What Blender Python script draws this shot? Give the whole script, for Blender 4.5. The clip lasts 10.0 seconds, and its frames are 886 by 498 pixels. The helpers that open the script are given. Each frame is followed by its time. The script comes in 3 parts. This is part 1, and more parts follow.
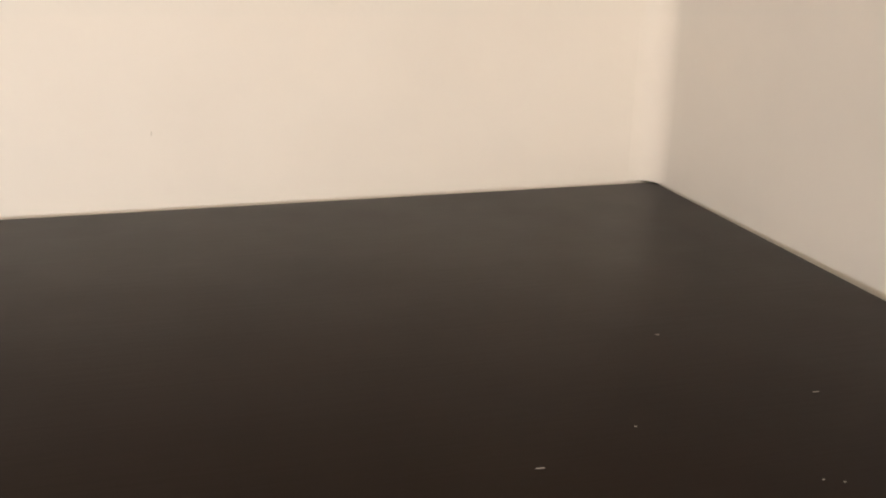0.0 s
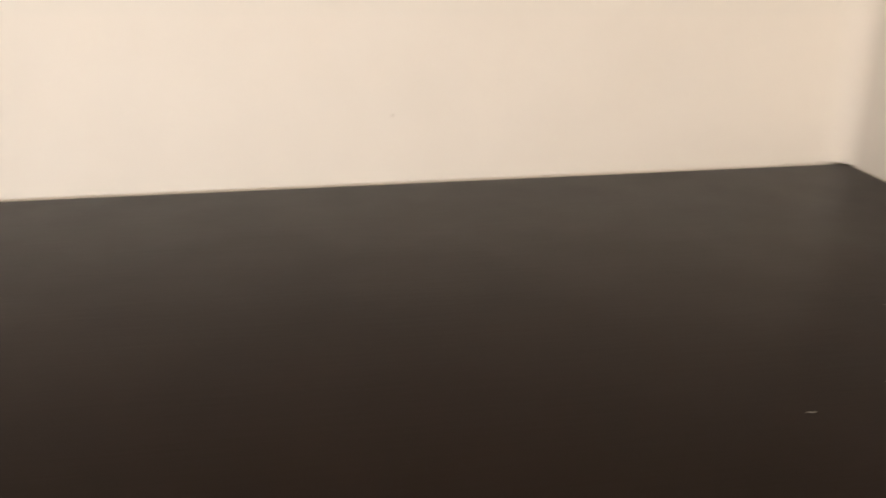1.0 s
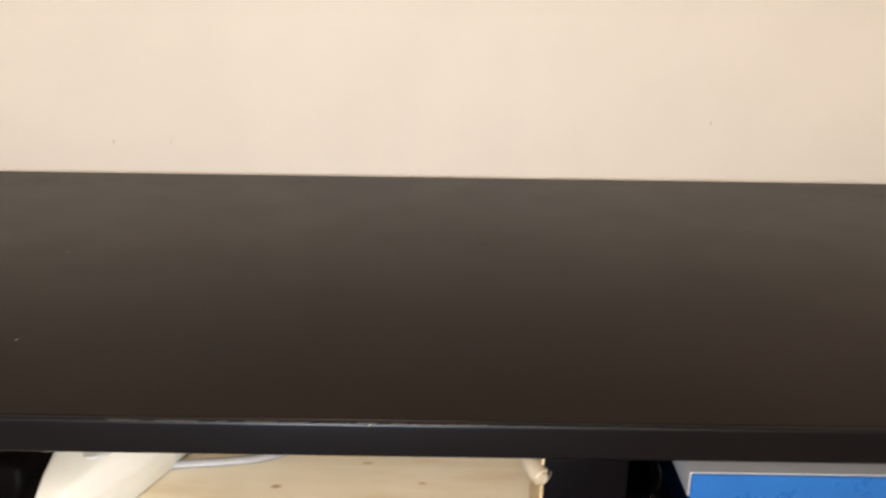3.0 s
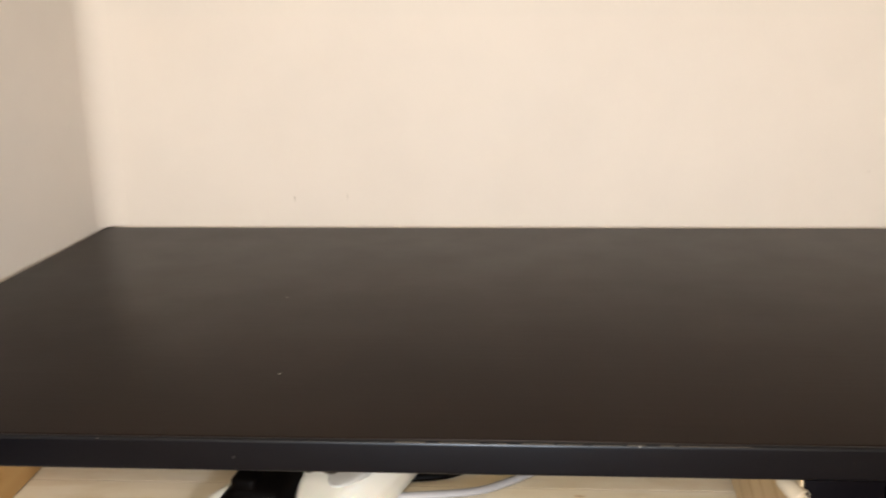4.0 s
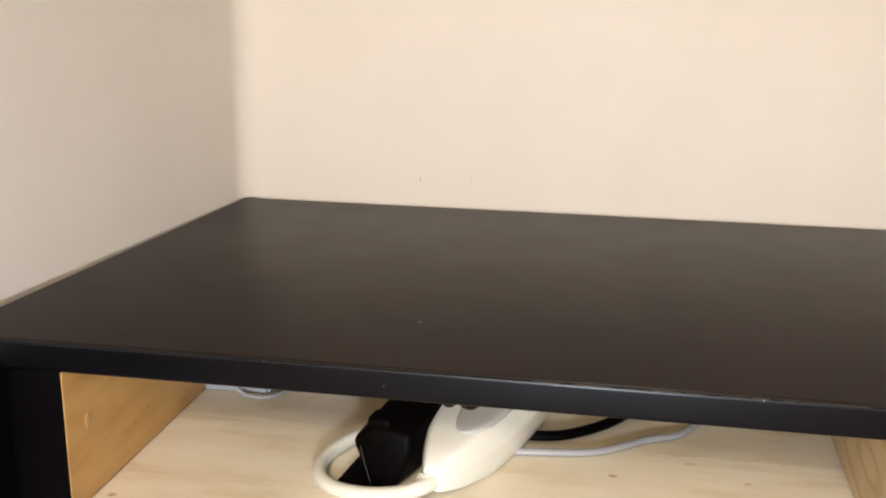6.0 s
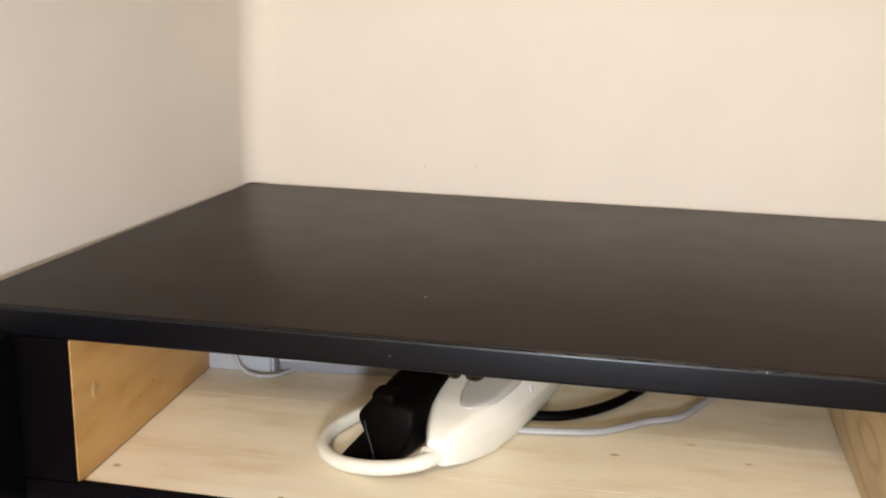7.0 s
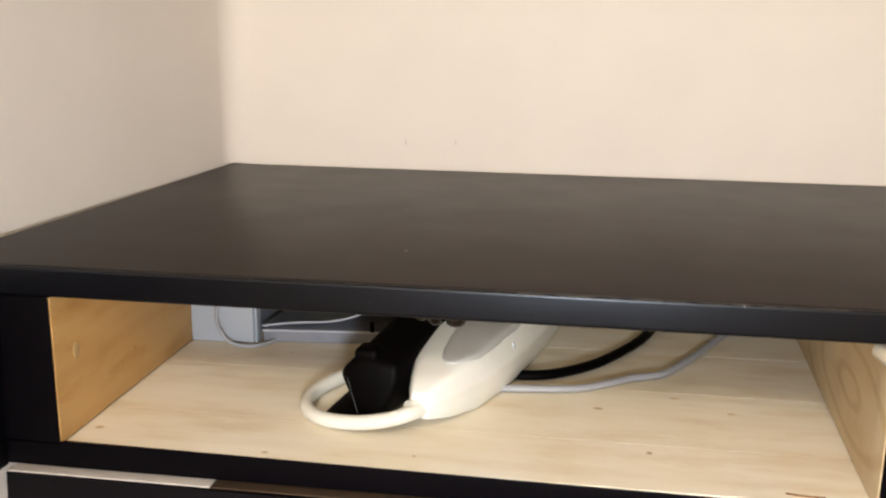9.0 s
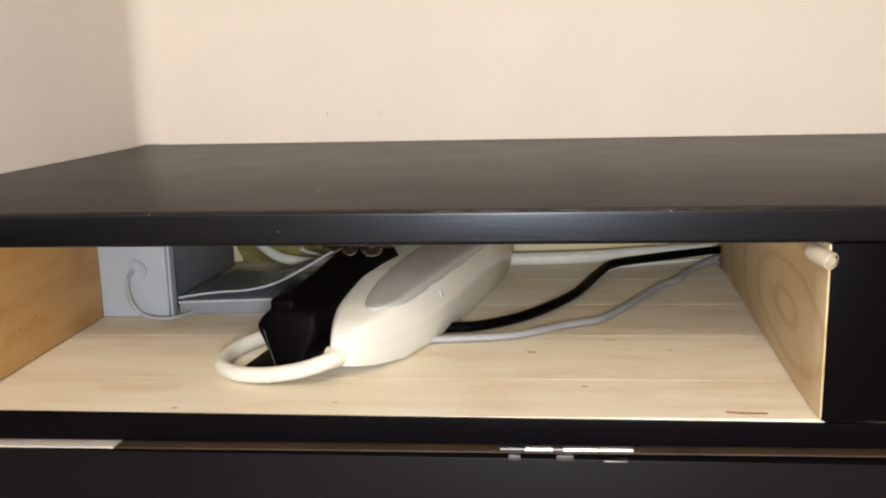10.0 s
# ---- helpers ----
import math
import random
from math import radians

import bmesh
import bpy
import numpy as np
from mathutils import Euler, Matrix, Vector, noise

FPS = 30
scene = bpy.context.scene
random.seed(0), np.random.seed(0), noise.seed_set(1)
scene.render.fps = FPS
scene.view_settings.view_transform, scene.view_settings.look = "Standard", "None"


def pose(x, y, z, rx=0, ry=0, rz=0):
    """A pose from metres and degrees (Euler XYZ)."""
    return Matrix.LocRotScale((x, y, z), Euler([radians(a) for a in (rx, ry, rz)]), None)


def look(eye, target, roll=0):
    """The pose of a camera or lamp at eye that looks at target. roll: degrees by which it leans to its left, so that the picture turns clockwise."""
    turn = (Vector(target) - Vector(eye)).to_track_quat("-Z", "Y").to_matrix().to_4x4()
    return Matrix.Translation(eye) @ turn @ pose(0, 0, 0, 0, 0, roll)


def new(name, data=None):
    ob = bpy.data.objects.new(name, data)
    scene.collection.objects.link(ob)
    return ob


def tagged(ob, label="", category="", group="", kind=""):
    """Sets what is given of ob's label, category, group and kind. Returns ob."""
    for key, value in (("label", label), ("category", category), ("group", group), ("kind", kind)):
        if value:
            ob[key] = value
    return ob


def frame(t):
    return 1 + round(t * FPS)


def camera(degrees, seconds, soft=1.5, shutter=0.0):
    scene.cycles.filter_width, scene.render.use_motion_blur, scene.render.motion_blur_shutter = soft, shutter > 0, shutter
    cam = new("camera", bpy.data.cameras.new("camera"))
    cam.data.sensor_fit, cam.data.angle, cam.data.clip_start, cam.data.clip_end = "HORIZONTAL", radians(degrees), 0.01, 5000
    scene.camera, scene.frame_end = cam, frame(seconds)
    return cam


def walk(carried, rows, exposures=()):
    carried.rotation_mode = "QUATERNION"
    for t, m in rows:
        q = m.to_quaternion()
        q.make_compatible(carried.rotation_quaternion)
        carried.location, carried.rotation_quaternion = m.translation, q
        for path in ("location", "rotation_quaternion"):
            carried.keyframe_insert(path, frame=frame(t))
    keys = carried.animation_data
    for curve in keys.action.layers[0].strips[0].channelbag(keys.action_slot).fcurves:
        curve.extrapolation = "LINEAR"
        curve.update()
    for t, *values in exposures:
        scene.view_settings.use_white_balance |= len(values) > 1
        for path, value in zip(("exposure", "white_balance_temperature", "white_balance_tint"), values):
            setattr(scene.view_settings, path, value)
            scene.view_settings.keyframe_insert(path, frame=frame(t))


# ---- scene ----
# camera and walk
cam = camera(51.1, 10.0, soft=2.0, shutter=0.4)
PATH = [
    (0, (0.649, -0.193, 1.069), (1.156, 1.632, 0.427), 0.9),
    (0.5, (0.627, -0.224, 1.094), (1.059, 1.598, 0.391), -0.1),
    (1.0, (0.5625, -0.2345, 1.0879), (0.8463, 1.6180, 0.3896), -0.12),
    (1.5, (0.5050, -0.2500, 1.1020), (0.6110, 1.6236, 0.4104), 0.26),
    (2.0, (0.4550, -0.2800, 1.1040), (0.5336, 1.6195, 0.4828), 1.56),
    (2.2, (0.4400, -0.2920, 1.1040), (0.4946, 1.6160, 0.5068), 3.82),
    (3.3, (0.384, -0.367, 1.102), (0.345, 1.513, 0.421), -0.6),
    (3.5, (0.362, -0.373, 1.107), (0.303, 1.518, 0.46), -1.2),
    (4, (0.31, -0.392, 1.101), (0.19, 1.532, 0.566), -0.8),
    (4.5, (0.296, -0.411, 1.092), (0.07, 1.507, 0.572), 0.0),
    (5, (0.291, -0.424, 1.091), (0.026, 1.494, 0.588), 0.3),
    (6.5, (0.282, -0.447, 1.073), (-0.026, 1.464, 0.571), 1.3),
    (7, (0.281, -0.451, 1.065), (-0.016, 1.465, 0.574), 1.8),
    (7.5, (0.279, -0.457, 1.061), (-0.03, 1.458, 0.573), 1.7),
    (8, (0.28, -0.458, 1.056), (-0.016, 1.458, 0.566), 0.9),
    (8.5, (0.282, -0.463, 1.047), (-0.022, 1.458, 0.58), 0.7),
    (9, (0.288, -0.461, 1.031), (0.016, 1.465, 0.568), 0.8),
    (9.5, (0.287, -0.446, 0.993), (0.149, 1.506, 0.576), -1.5),
    (10, (0.303, -0.443, 0.97), (0.14, 1.511, 0.574), -1.3),
]
walk(cam, [(t, look(e, g, r)) for t, e, g, r in PATH])

# light: the room's warm ceiling lamp behind the viewer, and a still lamp in place of the cool torch carried beside the
# camera
world = bpy.data.worlds.new("world")
scene.world = world
world.use_nodes = True
world.node_tree.nodes["Background"].inputs["Color"].default_value = (1.0, 0.86, 0.70, 1)
world.node_tree.nodes["Background"].inputs["Strength"].default_value = 0.0
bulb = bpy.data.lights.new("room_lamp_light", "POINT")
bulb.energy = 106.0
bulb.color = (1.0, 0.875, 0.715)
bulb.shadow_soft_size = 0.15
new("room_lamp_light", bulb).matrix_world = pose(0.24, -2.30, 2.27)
# added lamp, never moves; set low to fill the cubby and catch the front edge
torch = bpy.data.lights.new("torch_stand_in", "AREA")
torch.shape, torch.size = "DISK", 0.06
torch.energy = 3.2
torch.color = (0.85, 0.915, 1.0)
new("torch_stand_in", torch).matrix_world = look((0.295, -0.50, 0.942), (0.38, 0.4, 0.94))
scene.view_settings.exposure = 0.0

# main measures (metres)
TOP = 0.900          # upper face of the cabinet top
BOARD = 0.018        # board thickness
UNDER = TOP - BOARD
SHELF = 0.793        # upper face of the cubby floor
LEFT, RIGHT = -0.038, 0.976   # carcass
TOP_PLAN = [(-0.070, 0.0), (0.979, 0.0), (0.974, 0.402), (-0.044, 0.402)]
DEPTH = 0.402
WALL_Y = 0.408
OPEN_W = 0.45        # width of one cubby opening
STILE = 0.038


# ---- materials ----
def material(name, rough=0.5, metal=0.0, spec=0.5):
    m = bpy.data.materials.new(name)
    m.use_nodes = True
    t = m.node_tree
    b = t.nodes["Principled BSDF"]
    b.inputs["Roughness"].default_value = rough
    b.inputs["Metallic"].default_value = metal
    b.inputs["Specular IOR Level"].default_value = spec
    return m, t, b


def coords(t, scale=(1, 1, 1), space="Object", rot=(0, 0, 0)):
    c = t.nodes.new("ShaderNodeTexCoord")
    mp = t.nodes.new("ShaderNodeMapping")
    mp.inputs["Scale"].default_value = scale
    mp.inputs["Rotation"].default_value = rot
    t.links.new(c.outputs[space], mp.inputs["Vector"])
    return mp.outputs["Vector"]


def noise_tex(t, vec, scale, detail=4.0, rough=0.55, distort=0.0):
    n = t.nodes.new("ShaderNodeTexNoise")
    n.inputs["Scale"].default_value = scale
    n.inputs["Detail"].default_value = detail
    n.inputs["Roughness"].default_value = rough
    n.inputs["Distortion"].default_value = distort
    t.links.new(vec, n.inputs["Vector"])
    return n.outputs["Fac"]


def ramp(t, fac, stops):
    r = t.nodes.new("ShaderNodeValToRGB")
    e = r.color_ramp.elements
    while len(e) < len(stops):
        e.new(0.5)
    for el, (p, c) in zip(e, stops):
        el.position, el.color = p, (*c, 1)
    t.links.new(fac, r.inputs["Fac"])
    return r.outputs["Color"]


def mix(t, a, b, fac, mode="MIX"):
    m = t.nodes.new("ShaderNodeMix")
    m.data_type, m.blend_type = "RGBA", mode
    for sock, val in ((m.inputs[6], a), (m.inputs[7], b), (m.inputs[0], fac)):
        if isinstance(val, (int, float)):
            sock.default_value = val
        elif isinstance(val, tuple):
            sock.default_value = (*val, 1)
        else:
            t.links.new(val, sock)
    return m.outputs[2]


def relief(t, b, height, strength=0.2, dist=0.001):
    n = t.nodes.new("ShaderNodeBump")
    n.inputs["Strength"].default_value = strength
    n.inputs["Distance"].default_value = dist
    t.links.new(height, n.inputs["Height"])
    t.links.new(n.outputs["Normal"], b.inputs["Normal"])


def to_rough(t, b, fac, lo, hi):
    r = t.nodes.new("ShaderNodeMapRange")
    r.inputs["To Min"].default_value, r.inputs["To Max"].default_value = lo, hi
    t.links.new(fac, r.inputs["Value"])
    t.links.new(r.outputs["Result"], b.inputs["Roughness"])


def wall_paint():
    m, t, b = material("wall_paint", 0.75)
    v = coords(t)
    big = noise_tex(t, v, 1.8, 3)
    mid = noise_tex(t, v, 14, 5)
    c = ramp(t, big, [(0.3, (0.76, 0.710, 0.650)), (0.7, (0.805, 0.760, 0.703))])
    c2 = ramp(t, mid, [(0.35, (0.93, 0.93, 0.93)), (0.6, (1, 1, 1))])
    t.links.new(mix(t, c, c2, 0.35, "MULTIPLY"), b.inputs["Base Color"])
    fine = noise_tex(t, v, 260, 3)
    relief(t, b, fine, 0.12, 0.0008)
    return m


def black_paint(name, base, rough, grain, spec, tint=(1, 1, 1)):
    m, t, b = material(name, 0.35, 0, spec)
    b.inputs["Specular Tint"].default_value = (*tint, 1)
    v = coords(t)
    big = noise_tex(t, v, 7, 4)
    lo = tuple(c * 0.8 for c in base)
    hi = tuple(c * 1.3 for c in base)
    t.links.new(ramp(t, big, [(0.3, lo), (0.7, hi)]), b.inputs["Base Color"])
    g = noise_tex(t, coords(t, grain), 6, 6, 0.6)
    smear = noise_tex(t, v, 22, 4)
    to_rough(t, b, smear, *rough)
    relief(t, b, g, 0.10, 0.0006)
    return m


def pine(name, light, dark, axis="x", knots=(), rings=None, lines=0.22, mottle=0.5):
    """Raw pine: stretched grain along one axis, soft growth lines, knots at given places (centre, half size)."""
    m, t, b = material(name, 0.55, 0, 0.35)
    st = {"x": (1.0, 9, 9), "y": (9, 1.0, 9)}[axis]
    v = coords(t, st)
    broad = noise_tex(t, v, 2.2, 3, 0.5, 0.3)
    fine_n = noise_tex(t, v, 16.0, 5, 0.6, 0.4)
    cloud = noise_tex(t, coords(t), 9.0, 3)
    wave = t.nodes.new("ShaderNodeTexWave")
    wave.inputs["Detail"].default_value = 2.0
    if rings:
        wave.wave_type, wave.rings_direction = "RINGS", "X"
        mp = t.nodes.new("ShaderNodeMapping")
        mp.vector_type = "POINT"
        c = t.nodes.new("ShaderNodeTexCoord")
        mp.inputs["Scale"].default_value = (0.0, 7.0, 24.0)
        mp.inputs["Location"].default_value = (0.0, -rings[0] * 7.0, -rings[1] * 24.0)
        t.links.new(c.outputs["Object"], mp.inputs["Vector"])
        t.links.new(mp.outputs["Vector"], wave.inputs["Vector"])
        wave.inputs["Scale"].default_value = 0.75
        wave.inputs["Distortion"].default_value = 1.6
        wave.inputs["Detail Scale"].default_value = 1.2
    else:
        wave.wave_type, wave.bands_direction = "BANDS", "Y" if axis == "x" else "Z"
        wave.inputs["Scale"].default_value = 0.9
        wave.inputs["Distortion"].default_value = 7.0
        wave.inputs["Detail Scale"].default_value = 0.7
        t.links.new(v, wave.inputs["Vector"])
    half = tuple(a * 0.78 + c * 0.22 for a, c in zip(light, dark))
    base = ramp(t, broad, [(0.3, light), (0.75, half)])
    line = ramp(t, wave.outputs["Fac"], [(0.0, (1, 1, 1)), (0.75, (1, 1, 1)), (1.0, (0.72, 0.60, 0.44))])
    fine = ramp(t, fine_n, [(0.3, (0.92, 0.90, 0.86)), (0.6, (1, 1, 1))])
    c = mix(t, base, line, lines, "MULTIPLY")
    c = mix(t, c, fine, 0.35, "MULTIPLY")
    c = mix(t, c, ramp(t, cloud, [(0.32, (0.93, 0.90, 0.82)), (0.62, (1, 1, 1))]), 0.9, "MULTIPLY")
    blot = noise_tex(t, coords(t, tuple(0.35 * k if k > 1 else 1.0 for k in st)), 13.0, 5, 0.60, 0.25)
    c = mix(t, c, ramp(t, blot, [(0.34, (0.80, 0.70, 0.54)), (0.50, (0.97, 0.95, 0.90)), (0.62, (1, 1, 1))]), mottle, "MULTIPLY")
    info = t.nodes.new("ShaderNodeObjectInfo")
    c = mix(t, c, ramp(t, info.outputs["Random"], [(0.0, (0.97, 0.955, 0.94)), (1.0, (1, 1, 1))]), 1.0, "MULTIPLY")
    warp = noise_tex(t, coords(t), 120, 2)
    for (x, y, z), (a, bb, cc) in knots:
        k = t.nodes.new("ShaderNodeMapping")
        k.inputs["Scale"].default_value = (1 / a, 1 / bb, 1 / cc)
        k.inputs["Location"].default_value = (-x / a, -y / bb, -z / cc)
        src = t.nodes.new("ShaderNodeTexCoord")
        t.links.new(src.outputs["Object"], k.inputs["Vector"])
        ln = t.nodes.new("ShaderNodeVectorMath")
        ln.operation = "LENGTH"
        t.links.new(k.outputs["Vector"], ln.inputs[0])
        add = t.nodes.new("ShaderNodeMath")
        add.operation = "ADD"
        t.links.new(ln.outputs["Value"], add.inputs[0])
        t.links.new(warp, add.inputs[1])
        c = mix(t, c, ramp(t, add.outputs[0], [(0.0, (0.36, 0.22, 0.11)), (0.62, (0.50, 0.35, 0.2)), (0.85, (0.86, 0.76, 0.62)), (1.0, (1, 1, 1))]), 0.85, "MULTIPLY")
    t.links.new(c, b.inputs["Base Color"])
    to_rough(t, b, fine_n, 0.42, 0.62)
    relief(t, b, fine_n, 0.15, 0.0004)
    return m


def plastic(name, base, rough=0.35, spec=0.5, var=0.12, sub=0.0):
    m, t, b = material(name, rough, 0, spec)
    v = coords(t)
    n = noise_tex(t, v, 40, 4)
    lo = tuple(c * (1 - var) for c in base)
    t.links.new(ramp(t, n, [(0.3, lo), (0.65, base)]), b.inputs["Base Color"])
    to_rough(t, b, noise_tex(t, v, 130, 3), rough * 0.85, rough * 1.2)
    if sub:
        b.inputs["Subsurface Weight"].default_value = sub
        b.inputs["Subsurface Scale"].default_value = 0.004
    return m


def metal(name, base, rough):
    m, t, b = material(name, rough, 1.0)
    n = noise_tex(t, coords(t), 300, 3)
    t.links.new(ramp(t, n, [(0.3, tuple(c * 0.8 for c in base)), (0.7, base)]), b.inputs["Base Color"])
    return m


WALL = wall_paint()
BLACK_TOP = black_paint("black_brown_top", (0.0090, 0.0054, 0.0043), (0.33, 0.42), (3, 50, 50), 0.115, (1.0, 0.80, 0.68))
BLACK = black_paint("black_paint", (0.0030, 0.0024, 0.0034), (0.34, 0.48), (60, 60, 3), 0.05)
BLACK_EDGE = black_paint("black_edge_paint", (0.0026, 0.0024, 0.0036), (0.28, 0.38), (5, 60, 60), 0.33, (0.85, 0.92, 1.0))
BLACK_FLAP = black_paint("black_flap_paint", (0.0060, 0.0050, 0.0062), (0.34, 0.5), (3, 90, 90), 0.11)
FLOOR_KNOTS = [((0.010, 0.026, SHELF), (0.0075, 0.005, 1)), ((0.362, 0.134, SHELF), (0.010, 0.006, 1)), ((0.395, 0.113, SHELF), (0.006, 0.005, 1)),
               ((0.310, 0.108, SHELF), (0.007, 0.005, 1)), ((0.339, 0.047, SHELF), (0.0035, 0.0035, 1)), ((0.205, 0.020, SHELF), (0.003, 0.003, 1)),
               ((0.085, 0.175, SHELF), (0.004, 0.003, 1)), ((0.120, 0.010, SHELF), (0.004, 0.003, 1))]
PINE_FLOOR = pine("pine_shelf", (0.92, 0.86, 0.745), (0.82, 0.72, 0.55), "x", FLOOR_KNOTS, None, 0.10, 0.55)
LEFT_KNOTS = [((0.0, 0.077, 0.816), (1, 0.004, 0.0035)), ((0.0, 0.096, 0.819), (1, 0.005, 0.003)), ((0.0, 0.055, 0.872), (1, 0.005, 0.002))]
PINE_LEFT = pine("pine_orange", (0.54, 0.330, 0.130), (0.38, 0.20, 0.065), "y", LEFT_KNOTS, None, 0.22, 0.8)
PINE_RIGHT = pine("pine_figured", (0.67, 0.535, 0.35), (0.52, 0.38, 0.215), "y", (), (0.082, 0.828), 0.55)
PINE_BACK = pine("pine_back", (0.86, 0.76, 0.50), (0.74, 0.60, 0.34), "x")
KNOT = plastic("pale_knot", (0.55, 0.35, 0.145), 0.35, 0.5, 0.3)
BAG = plastic("yellowish_film", (0.66, 0.58, 0.22), 0.25, 0.5, 0.45)
GLUE = plastic("glued_joint", (0.50, 0.38, 0.24), 0.6, 0.2, 0.3)
CREAM = plastic("cream_plastic", (0.84, 0.84, 0.79), 0.22, 0.5, 0.05, 0.1)
SOCKET = plastic("part_shaded_plastic", (0.50, 0.50, 0.485), 0.24, 0.5, 0.08)
CORD_WHITE = plastic("cream_cord", (0.76, 0.74, 0.66), 0.42, 0.4, 0.1)
CORD_GREY = plastic("grey_cord", (0.38, 0.38, 0.40), 0.4, 0.4, 0.12)
BLACK_PLASTIC = plastic("black_plastic", (0.0016, 0.0011, 0.0011), 0.5, 0.05, 0.3)
BLACK_GLOSS = plastic("glossy_black_plastic", (0.0014, 0.0014, 0.0018), 0.12, 0.14, 0.3)
BROWN_ROLLER = plastic("dark_brown_plastic", (0.006, 0.0032, 0.0028), 0.22, 0.5, 0.3)
GREY_PLASTIC = plastic("light_grey_plastic", (0.47, 0.51, 0.57), 0.38, 0.5, 0.06)
GREY_DARK = plastic("mid_grey_plastic", (0.20, 0.215, 0.25), 0.4, 0.5, 0.1)
SLEEVE = plastic("silvery_sleeve", (0.30, 0.31, 0.35), 0.22, 0.5, 0.2)
BLUE = plastic("blue_plastic", (0.018, 0.135, 0.44), 0.28, 0.5, 0.08)
NAVY = plastic("navy_card", (0.0012, 0.003, 0.010), 0.4, 0.05, 0.2)
PAPER = plastic("grey_white_card", (0.36, 0.36, 0.37), 0.5, 0.3, 0.1)
RIM_AND_GLINT = plastic("pale_rim_and_glint", (0.52, 0.53, 0.58), 0.15, 0.6, 0.1)
SCUFF = plastic("wall_scuff", (0.50, 0.45, 0.39), 0.7, 0.2, 0.3)
EDGE_GLINT = plastic("glint_grey", (0.07, 0.07, 0.075), 0.4, 0.4, 0.2)
SPLINTER = plastic("splinter_wood", (0.26, 0.13, 0.05), 0.6, 0.3, 0.2)
PEG = plastic("pale_dowel", (0.54, 0.46, 0.34), 0.45, 0.4, 0.12)
STEEL = metal("hinge_steel", (0.60, 0.60, 0.63), 0.34)
STEEL_UNLIT = metal("unlit_hinge_steel", (0.20, 0.20, 0.21), 0.5)
FILLER_LIT = plastic("filler_and_lit_edge", (0.56, 0.51, 0.46), 0.6, 0.3, 0.15)
BROWN_EDGE = plastic("brown_shaded_edge", (0.06, 0.038, 0.022), 0.55, 0.3, 0.3)
CHIP = plastic("chipped_paint", (0.30, 0.28, 0.25), 0.6, 0.3, 0.2)
WORN = plastic("worn_paint_edge", (0.075, 0.062, 0.05), 0.5, 0.3, 0.3)
CARPET = plastic("room_floor", (0.30, 0.22, 0.14), 0.6, 0.3, 0.3)


# ---- mesh helpers ----
def empty(name, at=(0, 0, 0)):
    ob = new(name)
    ob.empty_display_size = 0.05
    ob.location = at
    return ob


def link(name, bm, mat, parent=None, label="", smooth=True):
    me = bpy.data.meshes.new(name)
    bmesh.ops.recalc_face_normals(bm, faces=bm.faces)
    bm.to_mesh(me)
    bm.free()
    for m in (mat if isinstance(mat, (list, tuple)) else [mat]):
        me.materials.append(m)
    if smooth:
        me.shade_smooth()
        me.set_sharp_from_angle(angle=radians(35))
    ob = new(name, me)
    if parent:
        ob.parent = parent
        ob.matrix_parent_inverse = Matrix.Translation(parent.location).inverted() if parent.type == "EMPTY" else Matrix()
    if label:
        ob["label"] = label
    return ob


part = link


def box(lo, hi, bevel=0.001, seg=2):
    bm = bmesh.new()
    bmesh.ops.create_cube(bm, size=1)
    s = [b - a for a, b in zip(lo, hi)]
    bmesh.ops.scale(bm, vec=s, verts=bm.verts)
    bmesh.ops.translate(bm, vec=[(a + b) / 2 for a, b in zip(lo, hi)], verts=bm.verts)
    if bevel:
        bmesh.ops.bevel(bm, geom=list(bm.edges), offset=bevel, segments=seg, profile=0.6, affect="EDGES")
    return bm


def prism(outline, z0, z1, bevel=0.0008):
    """An upright board from a plan outline."""
    bm = bmesh.new()
    low = [bm.verts.new((x, y, z0)) for x, y in outline]
    top = [bm.verts.new((x, y, z1)) for x, y in outline]
    bm.faces.new(low[::-1])
    bm.faces.new(top)
    n = len(outline)
    for i in range(n):
        bm.faces.new((low[i], low[(i + 1) % n], top[(i + 1) % n], top[i]))
    if bevel:
        bmesh.ops.bevel(bm, geom=list(bm.edges), offset=bevel, segments=2, profile=0.6, affect="EDGES")
    return bm


def glide(points, steps=10):
    """Catmull-Rom samples through the points."""
    p = [Vector(q) for q in points]
    p = [2 * p[0] - p[1]] + p + [2 * p[-1] - p[-2]]
    out = []
    for i in range(1, len(p) - 2):
        for s in range(steps):
            u = s / steps
            a, b, c, d = p[i - 1:i + 3]
            out.append(0.5 * (2 * b + (c - a) * u + (2 * a - 5 * b + 4 * c - d) * u * u + (3 * b - a - 3 * c + d) * u ** 3))
    out.append(p[-2])
    return out


def sweep(points, rx, rz=None, sides=12, steps=10):
    """A cord along the points; rx across, rz upright half size."""
    rz = rz or rx
    way = glide(points, steps)
    bm = bmesh.new()
    rings = []
    for i, q in enumerate(way):
        d = (way[min(i + 1, len(way) - 1)] - way[max(i - 1, 0)]).normalized()
        side = d.cross(Vector((0, 0, 1)))
        side = side.normalized() if side.length > 1e-4 else Vector((1, 0, 0))
        up = side.cross(d).normalized()
        rings.append([bm.verts.new(q + side * rx * math.cos(a) + up * rz * math.sin(a)) for a in (2 * math.pi * k / sides for k in range(sides))])
    for a, b in zip(rings, rings[1:]):
        for k in range(sides):
            bm.faces.new((a[k], a[(k + 1) % sides], b[(k + 1) % sides], b[k]))
    bm.faces.new(rings[0])
    bm.faces.new(rings[-1][::-1])
    return bm


